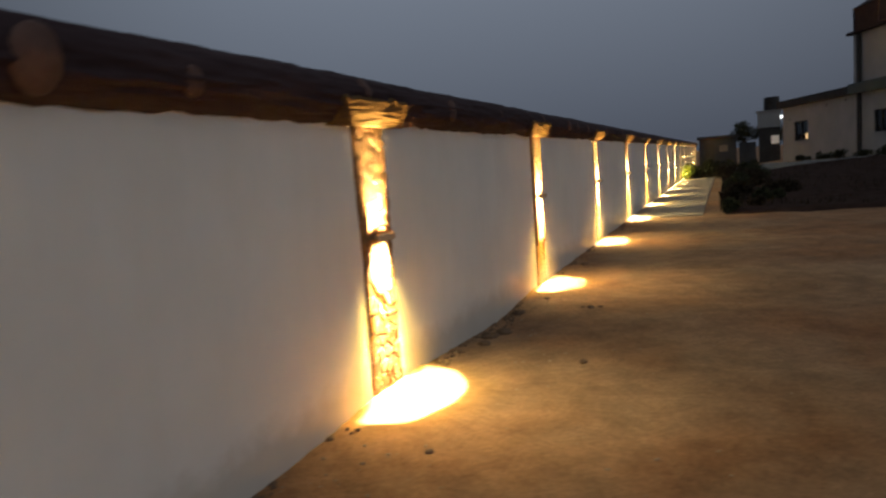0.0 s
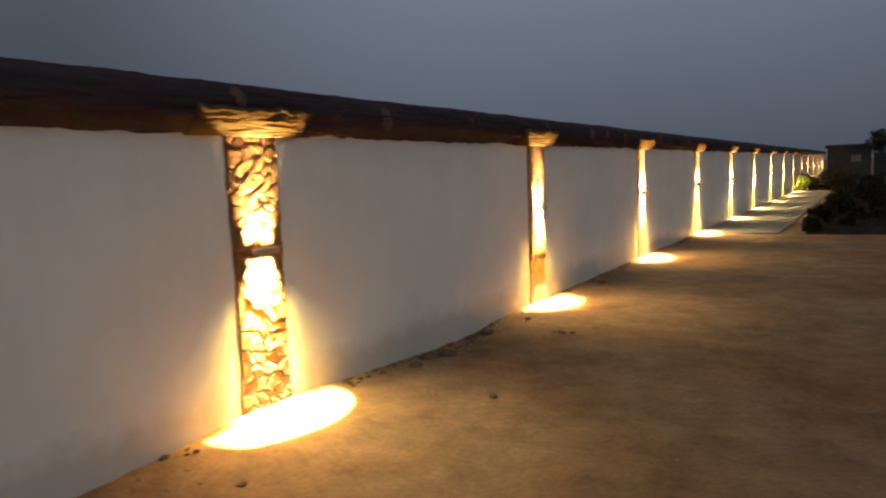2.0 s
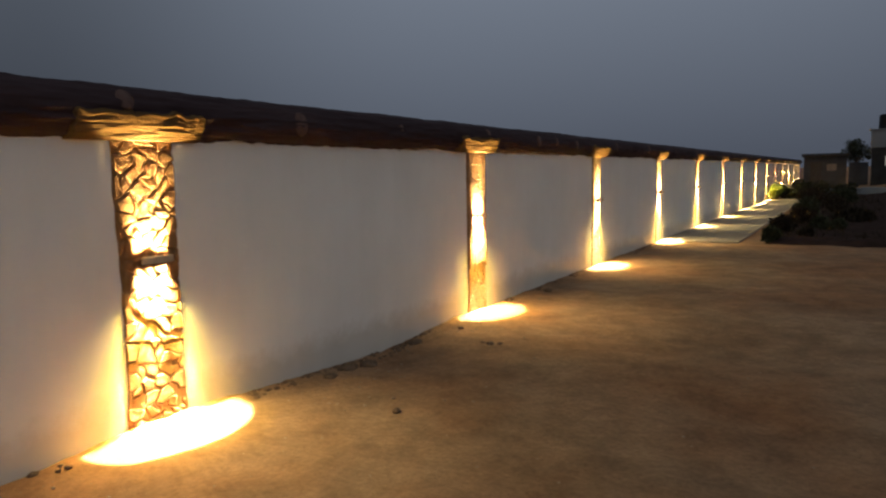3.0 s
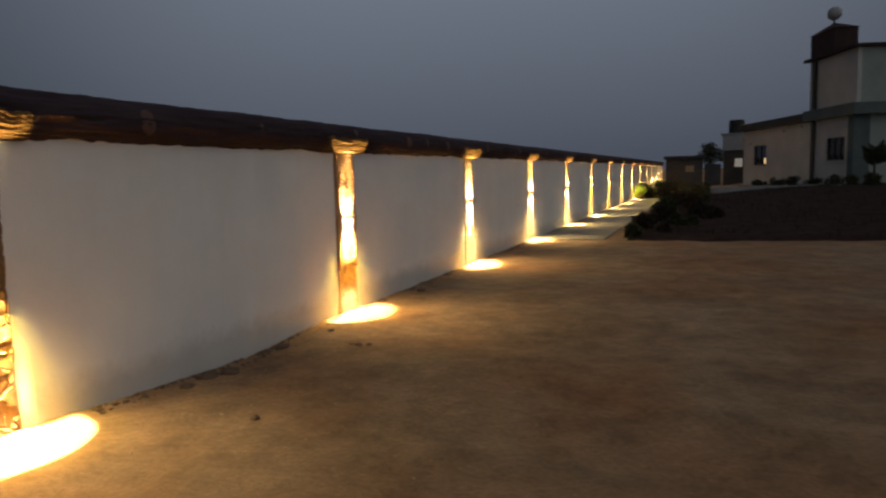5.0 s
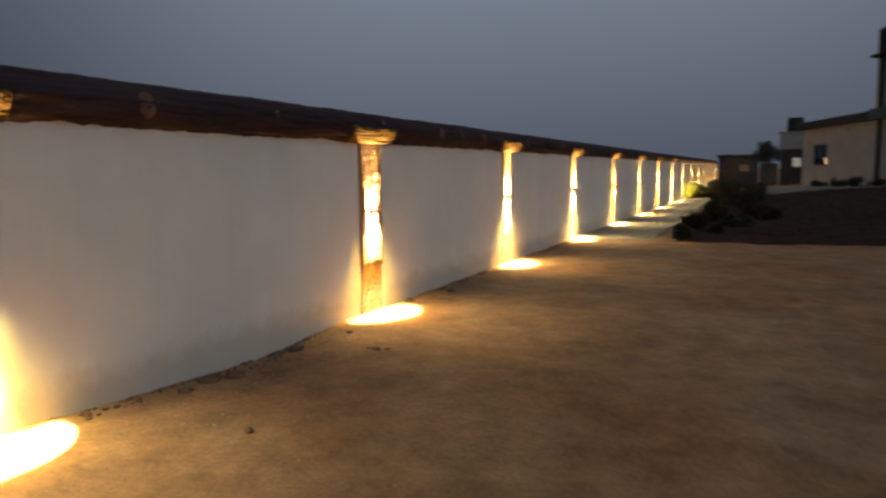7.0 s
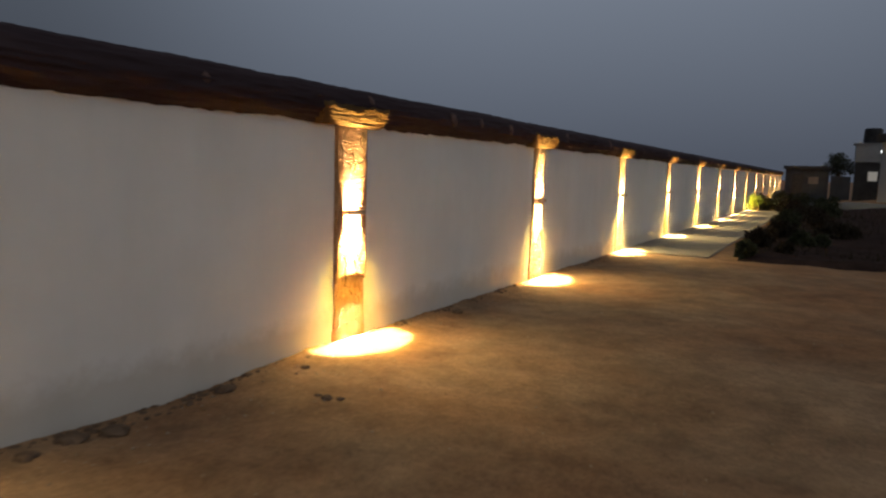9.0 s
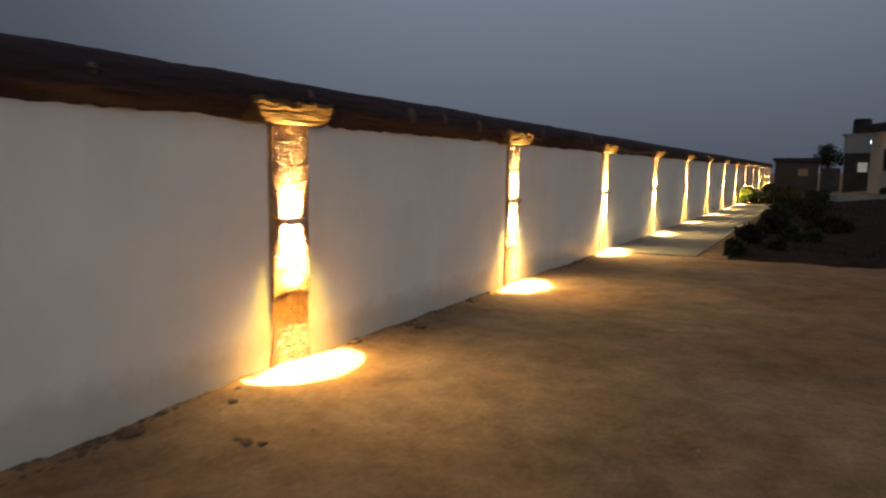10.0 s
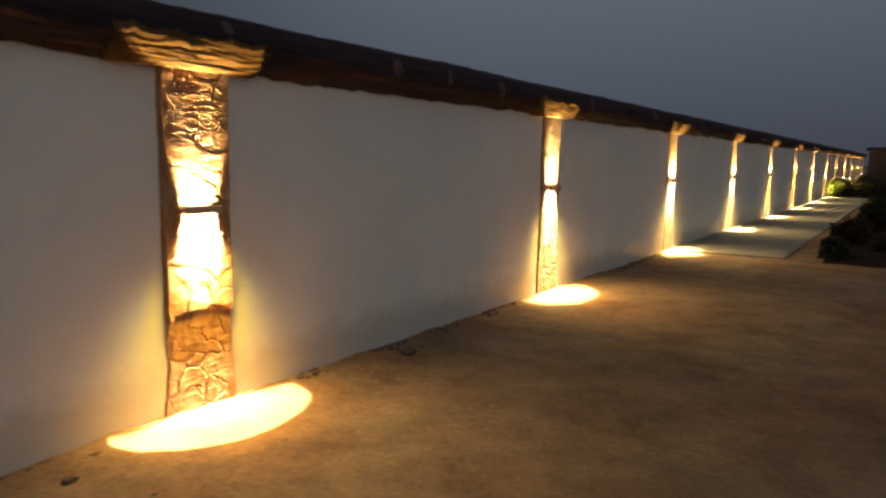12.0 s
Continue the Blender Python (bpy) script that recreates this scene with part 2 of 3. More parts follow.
# ---------------------------------------------------------------- mesh helpers
def finish(name, mesh, material, parent=None, label="", smoothed=False):
    ob = new(name, mesh)
    if material:
        mesh.materials.append(material)
    if smoothed:
        for p in mesh.polygons:
            p.use_smooth = True
    if parent:
        ob.parent = parent
    if label:
        ob["label"] = label
    return ob


def part(name, bm, material, parent=None, label="", smoothed=False):
    mesh = bpy.data.meshes.new(name)
    bm.to_mesh(mesh)
    bm.free()
    return finish(name, mesh, material, parent, label, smoothed)


def sheet(name, verts, faces, material, parent=None, label="", smoothed=True):
    mesh = bpy.data.meshes.new(name)
    mesh.from_pydata(verts, [], faces)
    return finish(name, mesh, material, parent, label, smoothed)


def box(x0, x1, y0, y1, z0, z1, bevel=0.0, m=None):
    bm = bmesh.new()
    bmesh.ops.create_cube(bm, size=1, matrix=Matrix.Translation(((x0 + x1) / 2, (y0 + y1) / 2, (z0 + z1) / 2)) @ Matrix.Diagonal((x1 - x0, y1 - y0, z1 - z0, 1)))
    if bevel:
        bmesh.ops.bevel(bm, geom=bm.edges[:], offset=bevel, segments=2, affect="EDGES", profile=0.6)
    if m:
        bm.transform(m)
    return bm


def tube(r0, r1, z0, z1, n=20, m=None, bevel=0.0):
    bm = bmesh.new()
    bmesh.ops.create_cone(bm, cap_ends=True, segments=n, radius1=r0, radius2=r1, depth=z1 - z0, matrix=Matrix.Translation((0, 0, (z0 + z1) / 2)))
    if bevel:
        bmesh.ops.bevel(bm, geom=[e for e in bm.edges if abs(e.verts[0].co.z - e.verts[1].co.z) < 1e-4], offset=bevel, segments=2, affect="EDGES")
    if m:
        bm.transform(m)
    return bm


def empty(name, m=None):
    ob = new(name)
    ob.empty_display_size = 0.2
    if m:
        ob.matrix_basis = m
    return ob


def grid_faces(nu, nv):
    return [(i * nv + j, (i + 1) * nv + j, (i + 1) * nv + j + 1, i * nv + j + 1) for i in range(nu - 1) for j in range(nv - 1)]


def axis(fine0, fine1, step, far0, far1, grow=1.25):
    out = list(np.arange(fine0, fine1 + 1e-6, step))
    s, v = step, out[-1]
    while v < far1:
        s *= grow
        v += s
        out.append(v)
    s, v = step, out[0]
    while v > far0:
        s *= grow
        v -= s
        out.insert(0, v)
    return out


# ---------------------------------------------------------------- ground
def build_ground():
    xs = axis(-0.06, 7.0, 0.055, -1500, 1500, 1.22)
    ys = axis(-6.0, 13.5, 0.055, -1500, 1500, 1.22)
    verts = []
    for x in xs:
        for y in ys:
            z = ground_z(x, y)
            if -8 < x < 30 and -20 < y < 40:
                z += 0.022 * noise.noise((x * 0.7, y * 0.7, 1)) + 0.012 * noise.noise((x * 2.3, y * 2.3, 4)) + 0.006 * noise.noise((x * 7, y * 7, 8))
                near = math.exp(-max(x, 0) / 0.16)
                z += near * (0.008 + 0.03 * max(0, noise.noise((x * 5, y * 3.1, 2))) + 0.012 * noise.noise((x * 14, y * 14, 5)))
            verts.append((x, y, z))
    return tagged(sheet("ground", verts, grid_faces(len(xs), len(ys)), EARTH), "bare sandy earth with trodden patches and crumbs", "ground", kind="structure")


build_ground()

# paved strip beside the wall beyond the yard
strip = empty("pavement")
tagged(strip, "pale grey concrete strip along the wall foot", "pavement", kind="structure")
y = 12.75
while y < 34.5:
    part("slab", box(0.004, 1.62, y, y + 1.46, -0.1, 0.028, 0.012), CONCRETE, strip)
    y += 1.475

# dark planting bed
def build_bed():
    xs = axis(1.95, 9.0, 0.11, 1.9, 45, 1.2)
    ys = axis(12.55, 20.0, 0.11, 12.5, 33, 1.15)
    verts = []
    for x in xs:
        for y in ys:
            yy = y + 0.10 * (x - 2) * (1 if y < 13 else max(0, 1 - (y - 13) / 6))
            edge = min(smooth(0, 0.5, x - 1.9), smooth(0, 0.5, y - 12.45))
            z = ground_z(x, yy) - 0.04 + edge * (0.13 + 0.05 * noise.noise((x * 1.7, yy * 1.7, 3)) + 0.03 * noise.noise((x * 6, yy * 6, 7)))
            verts.append((x + 0.08 * noise.noise((yy * 1.3, 3, 1)) * (1 - edge), yy + 0.16 * noise.noise((x * 0.9, 7, 2)) * (1 - edge), z))
    return tagged(sheet("planting_bed", verts, grid_faces(len(xs), len(ys)), SOIL), "dark turned soil of a planting bed beside the yard", "planting bed", kind="structure")


build_bed()

# ---------------------------------------------------------------- boundary wall
def build_wall():
    ys = list(np.arange(WALL_Y0, 16, 0.2)) + list(np.arange(16, WALL_Y1, 0.8)) + [WALL_Y1]
    prof = [(-0.2, -0.4), (-0.2, 1.84), (0, 1.84), (0, 1.4), (0, 1.0), (0, 0.6), (0, 0.25), (0, -0.4)]
    verts = []
    for y in ys:
        for x, z in prof:
            verts.append((x + (0.006 * noise.noise((y * 0.6, z * 0.8, 3)) if x == 0 else 0), y, z))
    n = len(prof)
    faces = [tuple(reversed(f)) for f in grid_faces(len(ys), n)]
    faces += [tuple(range(n)), tuple(reversed(range((len(ys) - 1) * n, len(ys) * n)))]
    ob = sheet("wall_boundary", verts, faces, PLASTER, smoothed=False)
    return tagged(ob, "long white plastered boundary wall stained at its foot", "wall", kind="structure")


build_wall()


def log_point(y, a, lift=0.0):
    """A point on the rounded log coping; a runs from the underside (0) over the front to the back (1)."""
    t = -math.pi / 2 + a * math.pi * 1.5
    big = 1 + 0.035 * noise.noise((y * 0.55, a * 2, 9)) + 0.03 * noise.noise((y * 1.7, a * 3, 5))
    fib = 0.014 * noise.noise((y * 2.6, a * 24, 2)) + 0.011 * noise.noise((y * 7.5, a * 52, 6)) + 0.006 * noise.noise((y * 22, a * 60, 8))
    fib *= 0.7 + 0.8 * smooth(0.5, 0.2, a)
    r = big + (fib + lift) / 0.19
    return (LOG_X + LOG_RX * r * math.cos(t), y, LOG_Z + LOG_RZ * r * math.sin(t))


def build_coping():
    top = empty("log_coping")
    tagged(top, "dark brown moulded log coping with pale sawn knots", "coping", kind="structure")
    ys = list(np.arange(-6, 15, 0.045)) + list(np.arange(15, WALL_Y1 + 0.4, 0.3))
    na = 72
    verts = [log_point(y, a / (na - 1)) for y in ys for a in range(na)]
    sheet("log", verts, grid_faces(len(ys), na), LOG, top)
    ys = list(np.arange(WALL_Y0, -5.9, 0.25))
    verts = [log_point(y, a / 23) for y in ys for a in range(24)]
    sheet("log", verts, grid_faces(len(ys), 24), LOG, top)
    rnd = random.Random(5)
    knots = [(-2.36, 1.93, 0.085), (-1.65, 1.92, 0.05), (-0.16, 2.02, 0.05), (1.28, 1.95, 0.065), (2.6, 1.99, 0.03), (4.36, 2.02, 0.035), (5.75, 1.965, 0.05), (6.39, 1.985, 0.045), (7.17, 1.95, 0.05)]
    y = 9.2
    while y < 40:
        knots.append((y, 1.93 + 0.06 * rnd.random(), 0.035 + 0.025 * rnd.random()))
        y += 0.9 + 1.6 * rnd.random()
    for y, z, r in knots:
        a = (math.asin((z - LOG_Z) / LOG_RZ) + math.pi / 2) / (1.5 * math.pi)
        p = Vector(log_point(y, a, -0.004))
        out = Vector((math.cos((a * 1.5 - 0.5) * math.pi) / LOG_RX, 0, math.sin((a * 1.5 - 0.5) * math.pi) / LOG_RZ)).normalized()
        bm = tube(r * 1.15, r, -0.02, 0.012, 16, bevel=0.006)
        for v in bm.verts:
            v.co.x *= 1.0 + 0.15 * noise.noise((v.co.x * 20, v.co.y * 20, y))
            v.co.y *= 1.25
        bm.transform(Matrix.Translation(p) @ out.to_track_quat("Z", "Y").to_matrix().to_4x4() @ pose(0, 0, 0, 0, 0, 20 * rnd.random()))
        part("knot", bm, KNOT, top, "paler sawn branch knot", True)


build_coping()


# ---------------------------------------------------------------- trunk pilasters and their lamps
def bark_relief(seed, nu, nv, cell, stretch, depth, step, crack, fade, torn):
    """Relief of a moulded tree trunk: uneven outline, cracked plates at differing depths."""
    z0, z1 = -0.12, 1.86
    verts, cells = [], []
    for i in range(nu):
        u = i / (nu - 1) * 2 - 1
        for j in range(nv):
            z = z0 + (z1 - z0) * j / (nv - 1)
            half = 0.207 + 0.018 * noise.noise((z * 1.6, seed, 1)) + 0.006 * noise.noise((z * 9, seed, 3)) + (0.012 * u) * noise.noise((z * 2.5, seed, 7))
            half += 0.02 * smooth(0.35, 0.0, z)
            y = half * (math.copysign(1 - (1 - abs(u)) ** 1.15, u))
            side = min(1.0, (1 - abs(u)) * 13)
            body = 0.012 + 0.003 * noise.noise((y * 5, z * 2.2, seed))
            q = Vector((y + 0.04 * noise.noise((y * 9, z * 7, seed + 2)) + 0.012 * noise.noise((y * 28, z * 24, seed + 6)), (z + 0.05 * noise.noise((y * 8, z * 6, seed + 5)) + 0.012 * noise.noise((y * 26, z * 26, seed + 8))) * stretch, seed * 3.7)) / cell
            dist, pts = noise.voronoi((q.x, q.y, seed * 3.7))
            gap = dist[1] - dist[0]
            plate = 0.003 * noise.noise((pts[0].x * 3.3, pts[0].y * 3.3, seed + 11)) + 0.003 * noise.noise((pts[0].x * 3.3 + 40, pts[0].y, seed)) * (q.y - pts[0].y)
            plate += step * smooth(0.49, 0.53, pts[0].y * cell / stretch + 0.12 * noise.noise((pts[0].x * 1.7, seed, 3)))
            groove = -depth * (1 - smooth(0.25 * crack / cell, crack / cell, gap))
            groove *= fade + (1 - fade) * smooth(-0.2, 0.3, noise.noise((y * 6, z * 5, seed + 20)))   # cracks fade in and out
            rough = 0.0016 * noise.noise((y * 30, z * 22, seed)) + torn * (0.5 - abs(noise.noise((y * 7, z * 17, seed + 30)))) + 0.5 * torn * noise.noise((y * 19, z * 48, seed + 31)) + 0.0006 * noise.noise((y * 80, z * 60, seed))
            x = max(body + plate + groove + rough, 0.004) * (0.62 + 0.38 * math.sqrt(max(0.0, 1 - (1 - side) ** 2))) * min(1.0, (1 - abs(u)) * 20) - 0.006 * (1 - side)
            verts.append((x, y, z))
            cells.append(None if gap < 0.07 else (round(pts[0].x, 3), round(pts[0].y, 3)))
    return verts, cells


def capital(parent, seed, n=110):
    """The fibrous collar under the log: long ragged ridges, a torn upper edge, open to the light below."""
    prof = [(-0.02, 1.79), (0.060, 1.792), (0.082, 1.800), (0.096, 1.816), (0.108, 1.832), (0.119, 1.848), (0.129, 1.864), (0.140, 1.886), (0.150, 1.910), (0.158, 1.934), (0.148, 1.952), (0.0, 1.962)]
    rows = 34
    verts = []
    for i in range(n):
        y = -0.48 + 0.86 * i / (n - 1)
        fade = min(1.0, (0.43 - abs(y + 0.05)) / 0.02 + 0.55)
        for r in range(rows):
            k = r / (rows - 1) * (len(prof) - 1)
            a, b = prof[int(k)], prof[min(int(k) + 1, len(prof) - 1)]
            x, z = (a[0] + (b[0] - a[0]) * (k % 1), a[1] + (b[1] - a[1]) * (k % 1))
            if 1 < k < 10.5:
                x += 0.013 * noise.noise((y * 3.0, k * 1.6, seed)) + 0.010 * noise.noise((y * 7, k * 3.4, seed + 4)) + 0.004 * noise.noise((y * 30, k * 3.0, seed + 9))
                z += 0.008 * noise.noise((y * 7, k * 0.3, seed + 2))
                z += (0.024 * noise.noise((y * 9, 3, seed)) + 0.014 * noise.noise((y * 30, 5, seed))) * smooth(5, 9, k)
            verts.append((x * fade * 0.90, y + 0.01 * noise.noise((k * 0.8, y, seed)), z))
    m = rows
    faces = grid_faces(n, m) + [tuple(range(m)), tuple(reversed(range((n - 1) * m, n * m)))]
    sheet("capital", verts, faces, FIBRE, parent, "torn fibrous collar lit from below")


def open_mesh(name, verts, faces, material):
    used = sorted({v for f in faces for v in f})
    index = {v: k for k, v in enumerate(used)}
    mesh = bpy.data.meshes.new(name)
    mesh.from_pydata([verts[v] for v in used], [], [tuple(index[v] for v in f) for f in faces])
    mesh.materials.append(material)
    for p in mesh.polygons:
        p.use_smooth = True
    return mesh


def pilaster(seed, nu, nv, cell, stretch, material, plates, depth=0.017, step=0.004, crack=0.009, fade=0.16, torn=0.004):
    """One trunk pilaster at the origin; its bark plates are parts where they can be told apart."""
    thing = empty("trunk_pilaster")
    tagged(thing, "brown moulded tree-trunk pilaster with cracked bark on the white wall", "pilaster", "pilasters along the wall")
    verts, cells = bark_relief(seed, nu, nv, cell, stretch, depth, step, crack, fade, torn)
    faces, groups = grid_faces(nu, nv), {}
    for f in faces:
        keys = {cells[v] for v in f}
        groups.setdefault(keys.pop() if plates and len(keys) == 1 else None, []).append(f)
    core = []
    for key, fs in groups.items():
        if key is None or len(fs) < 40:
            core += fs
        else:
            new("bark_plate", open_mesh("bark_plate", verts, fs, material)).parent = thing
    new("trunk", open_mesh("trunk", verts, core, material)).parent = thing
    capital(thing, seed, 110 if plates else 50)
    return thing


BARKS = {0: (3.0, 96, 420, 0.095, 1.0, BARK_C, True, 0.017, 0.006, 0.014, 0.6, 0.002), 1: (8.0, 96, 420, 0.14, 1.5, BARK_B, True, 0.016, 0.020, 0.009, 0.15, 0.0032), 2: (14.0, 44, 190, 0.12, 1.1, BARK_A, True, 0.018, 0.008, 0.012, 0.3)}
far_pair = [pilaster(21.0, 26, 90, 0.13, 1.0, BARK_B, False), pilaster(27.0, 26, 90, 0.13, 1.2, BARK_A, False)]
far_pair[0].location.y, far_pair[1].location.y = FIRST * STEP, (FIRST + 1) * STEP
for i in range(FIRST + 2, LAST + 1):
    if i in BARKS:
        pilaster(*BARKS[i]).location.y = i * STEP
    else:
        copy_thing(far_pair[i % 2], pose(0, i * STEP, 0))


def oval_shell(rx, ry, wall, z0, z1, n=36):
    """A short open-ended oval tube with a wall."""
    bm = bmesh.new()
    rings = []
    for dx, z in ((0, z0), (0, z1), (wall, z1), (wall, z0)):
        rings.append([bm.verts.new((LAMP_X + (rx - dx) * math.cos(6.28318 * k / n), (ry - dx) * math.sin(6.28318 * k / n), z)) for k in range(n)])
    for a, b in zip(rings, rings[1:] + rings[:1]):
        for k in range(n):
            bm.faces.new((a[k], a[(k + 1) % n], b[(k + 1) % n], b[k]))
    bmesh.ops.recalc_face_normals(bm, faces=bm.faces[:])
    return bm


lamp = None
for i in range(FIRST, LAST + 1):
    if lamp is None:
        lamp = empty("wall_lamp", pose(0, i * STEP, 0))
        tagged(lamp, "small brown up-and-down wall lamp, lit warm", "wall lamp", "lamps on the pilasters")
        part("casing", oval_shell(0.032, 0.108, 0.003, LAMP_Z - 0.020, LAMP_Z + 0.020), BRASS, lamp)
        part("bracket", box(0.004, LAMP_X - 0.033, -0.03, 0.03, LAMP_Z - 0.014, LAMP_Z + 0.014, 0.004), BRASS, lamp)
        part("beam_blocker", box(LAMP_X - 0.003, LAMP_X - 0.0002, -0.098, 0.098, LAMP_Z - 0.020, LAMP_Z - 0.0052), BRASS, lamp)   # added unseen plate that keeps the lower beam off the trunk
        for side in (-1, 1):
            z = LAMP_Z + side * 0.004
            part("lens", tube(1, 1, z - 0.001, z + 0.001, 28, Matrix.Translation((LAMP_X, 0, 0)) @ Matrix.Diagonal((0.0285, 0.1045, 1, 1))), LENS, lamp, "glowing oval lens")
    else:
        copy_thing(lamp, pose(0, i * STEP, 0))
    lamp_light(i * STEP, True)
    lamp_light(i * STEP, False)

# ---------------------------------------------------------------- plants
def leaves(rnd, blobs, count, size, upright=0.0):
    """Small folded leaves scattered through uneven clumps."""
    verts, faces = [], []
    total = sum(b[3] ** 2 for b in blobs)
    for bx, by, bz, br, squash in blobs:
        for _ in range(int(count * br ** 2 / total)):
            d = Vector((rnd.gauss(0, 1), rnd.gauss(0, 1), rnd.gauss(0, 1))).normalized()
            r = br * rnd.random() ** 0.45
            r *= 0.75 + 0.5 * noise.noise((bx + d.x * 2, by + d.y * 2, bz + d.z * 2)) + 0.25
            p = Vector((bx + d.x * r, by + d.y * r, bz + d.z * r * squash))
            out = Vector((d.x + rnd.gauss(0, 0.5), d.y + rnd.gauss(0, 0.5), d.z * (1 - upright) + upright + rnd.gauss(0, 0.4))).normalized()
            sidev = out.cross(Vector((rnd.gauss(0, 1), rnd.gauss(0, 1), rnd.gauss(0, 1)))).normalized()
            s = size * (0.6 + 0.8 * rnd.random())
            n = len(verts)
            fold = out.cross(sidev) * s * 0.12
            verts += [tuple(p), tuple(p + out * s * 0.5 + sidev * s * 0.26 + fold), tuple(p + out * s), tuple(p + out * s * 0.5 - sidev * s * 0.26 + fold)]
            faces += [(n, n + 1, n + 2), (n, n + 2, n + 3)]
    return verts, faces


def stems(rnd, height, spread, n):
    bm = bmesh.new()
    for _ in range(n):
        a, lean = rnd.random() * 6.28, spread * (0.3 + 0.7 * rnd.random())
        top = Vector((math.cos(a) * lean, math.sin(a) * lean, height * (0.6 + 0.4 * rnd.random())))
        m = Matrix.Translation(top * 0.5) @ top.to_track_quat("Z", "Y").to_matrix().to_4x4()
        bmesh.ops.create_cone(bm, cap_ends=True, segments=6, radius1=0.012 + 0.006 * height, radius2=0.004, depth=top.length, matrix=m)
    return bm


def shrub(x, y, height, width, leaf, label, seed, count=1500, size=0.06, upright=0.2, name="shrub"):
    rnd = random.Random(seed)
    thing = empty(name, pose(x, y, ground_z(x, y) + (0.04 if x > 1.9 and 12.4 < y < 33 else -0.02)))
    tagged(thing, label, "shrub" if name == "shrub" else name.replace("_", " "))
    part("stems", stems(rnd, height * 0.8, width * 0.4, 7), STEM, thing)
    blobs = []
    for _ in range(7):
        a, d = rnd.random() * 6.28, width * 0.36 * rnd.random()
        br = (0.22 + 0.14 * rnd.random()) * min(width, height)
        blobs.append((math.cos(a) * d, math.sin(a) * d, max(br * 0.7, height * (0.25 + 0.55 * rnd.random()) - br * 0.2), br, 0.9))
    v, f = leaves(rnd, blobs, count, size, upright)
    sheet("foliage", v, f, leaf, thing, smoothed=False)
    return thing


DARK_SHRUB = "low dark green shrub at the edge of the bed"
for k, (x, y, h, w) in enumerate([(2.2, 13.0, 0.28, 0.45), (2.8, 13.9, 0.24, 0.6), (2.25, 15.0, 0.42, 0.7), (3.1, 15.8, 0.36, 0.9), (2.5, 17.4, 0.48, 0.9), (3.6, 18.6, 0.42, 1.2), (2.4, 20.2, 0.65, 1.0), (3.1, 22.5, 0.65, 1.3), (2.3, 25.0, 0.75, 1.1), (3.4, 27.0, 0.6, 1.4)]):
    shrub(x, y, h, w, LEAF_DRY if k % 3 else LEAF_DARK, DARK_SHRUB, 100 + k, 1700, 0.075)
for k, (x, y, h, w) in enumerate([(0.62, 34.75, 0.85, 1.0), (1.35, 34.7, 0.95, 1.2), (2.2, 34.9, 0.95, 1.4), (3.1, 35.0, 0.8, 1.3)]):
    shrub(x, y, h, w, LEAF_DARK, "dense dark hedge bush beyond the paved strip", 130 + k, 2200, 0.09)
shrub(0.42, 34.0, 0.85, 0.55, LEAF_LIME, "yellow-green bush lit by the wall lamp", 140, 1800, 0.07)


def weeds():
    rnd = random.Random(77)
    verts, faces = [], []
    for _ in range(5000):
        x, y = 2.0 + 26 * rnd.random() ** 1.6, 12.7 + 19 * rnd.random()
        if noise.noise((x * 0.6, y * 0.6, 4)) < -0.12:
            continue
        y += 0.10 * (x - 2) * max(0, 1 - (y - 13) / 6)
        z = ground_z(x, y) + 0.03
        for _ in range(3):
            a, h, w = rnd.random() * 6.28, 0.08 + 0.16 * rnd.random(), 0.012
            dx, dy = math.cos(a), math.sin(a)
            n = len(verts)
            lean = 0.5 * h * rnd.random()
            verts += [(x - dy * w, y + dx * w, z), (x + dy * w, y - dx * w, z), (x + dx * lean, y + dy * lean, z + h)]
            faces.append((n, n + 1, n + 2))
    return tagged(sheet("weeds", verts, faces, LEAF_DRY, smoothed=False), "thin dry weeds on the dark soil of the bed", "weeds", kind="stuff")


weeds()

# ---------------------------------------------------------------- clods and pebbles on the yard
def clod(x, y, r, flat, seed, mat, name, label):
    bm = bmesh.new()
    bmesh.ops.create_icosphere(bm, subdivisions=3, radius=r)
    for v in bm.verts:
        v.co *= 1 + 0.55 * noise.noise(v.co * (2.2 / r) + Vector((seed, 0, 0))) + 0.15 * noise.noise(v.co * (6 / r) + Vector((0, seed, 0)))
        v.co.z *= flat
    ob = part(name, bm, mat, smoothed=True)
    ob.location = (x, y, ground_z(x, y) + r * flat * 0.35)
    return tagged(ob, label, name.replace("_", " "))


for k, (x, y, r, f) in enumerate([(0.16, 1.64, 0.075, 0.5), (0.22, 1.84, 0.075, 0.45), (0.20, 1.38, 0.05, 0.45), (1.11, 0.98, 0.025, 0.6), (0.63, -0.79, 0.022, 0.5), (0.82, 2.91, 0.035, 0.5), (0.24, 5.73, 0.05, 0.5), (0.91, 2.94, 0.026, 0.4), (0.74, 2.93, 0.024, 0.4), (0.12, 2.72, 0.06, 0.5), (0.27, 3.35, 0.03, 0.45)]):
    clod(x, y, r, f, k * 3.1, CLOD, "earth_clod", "dark crumbled clod of earth lying near the wall")


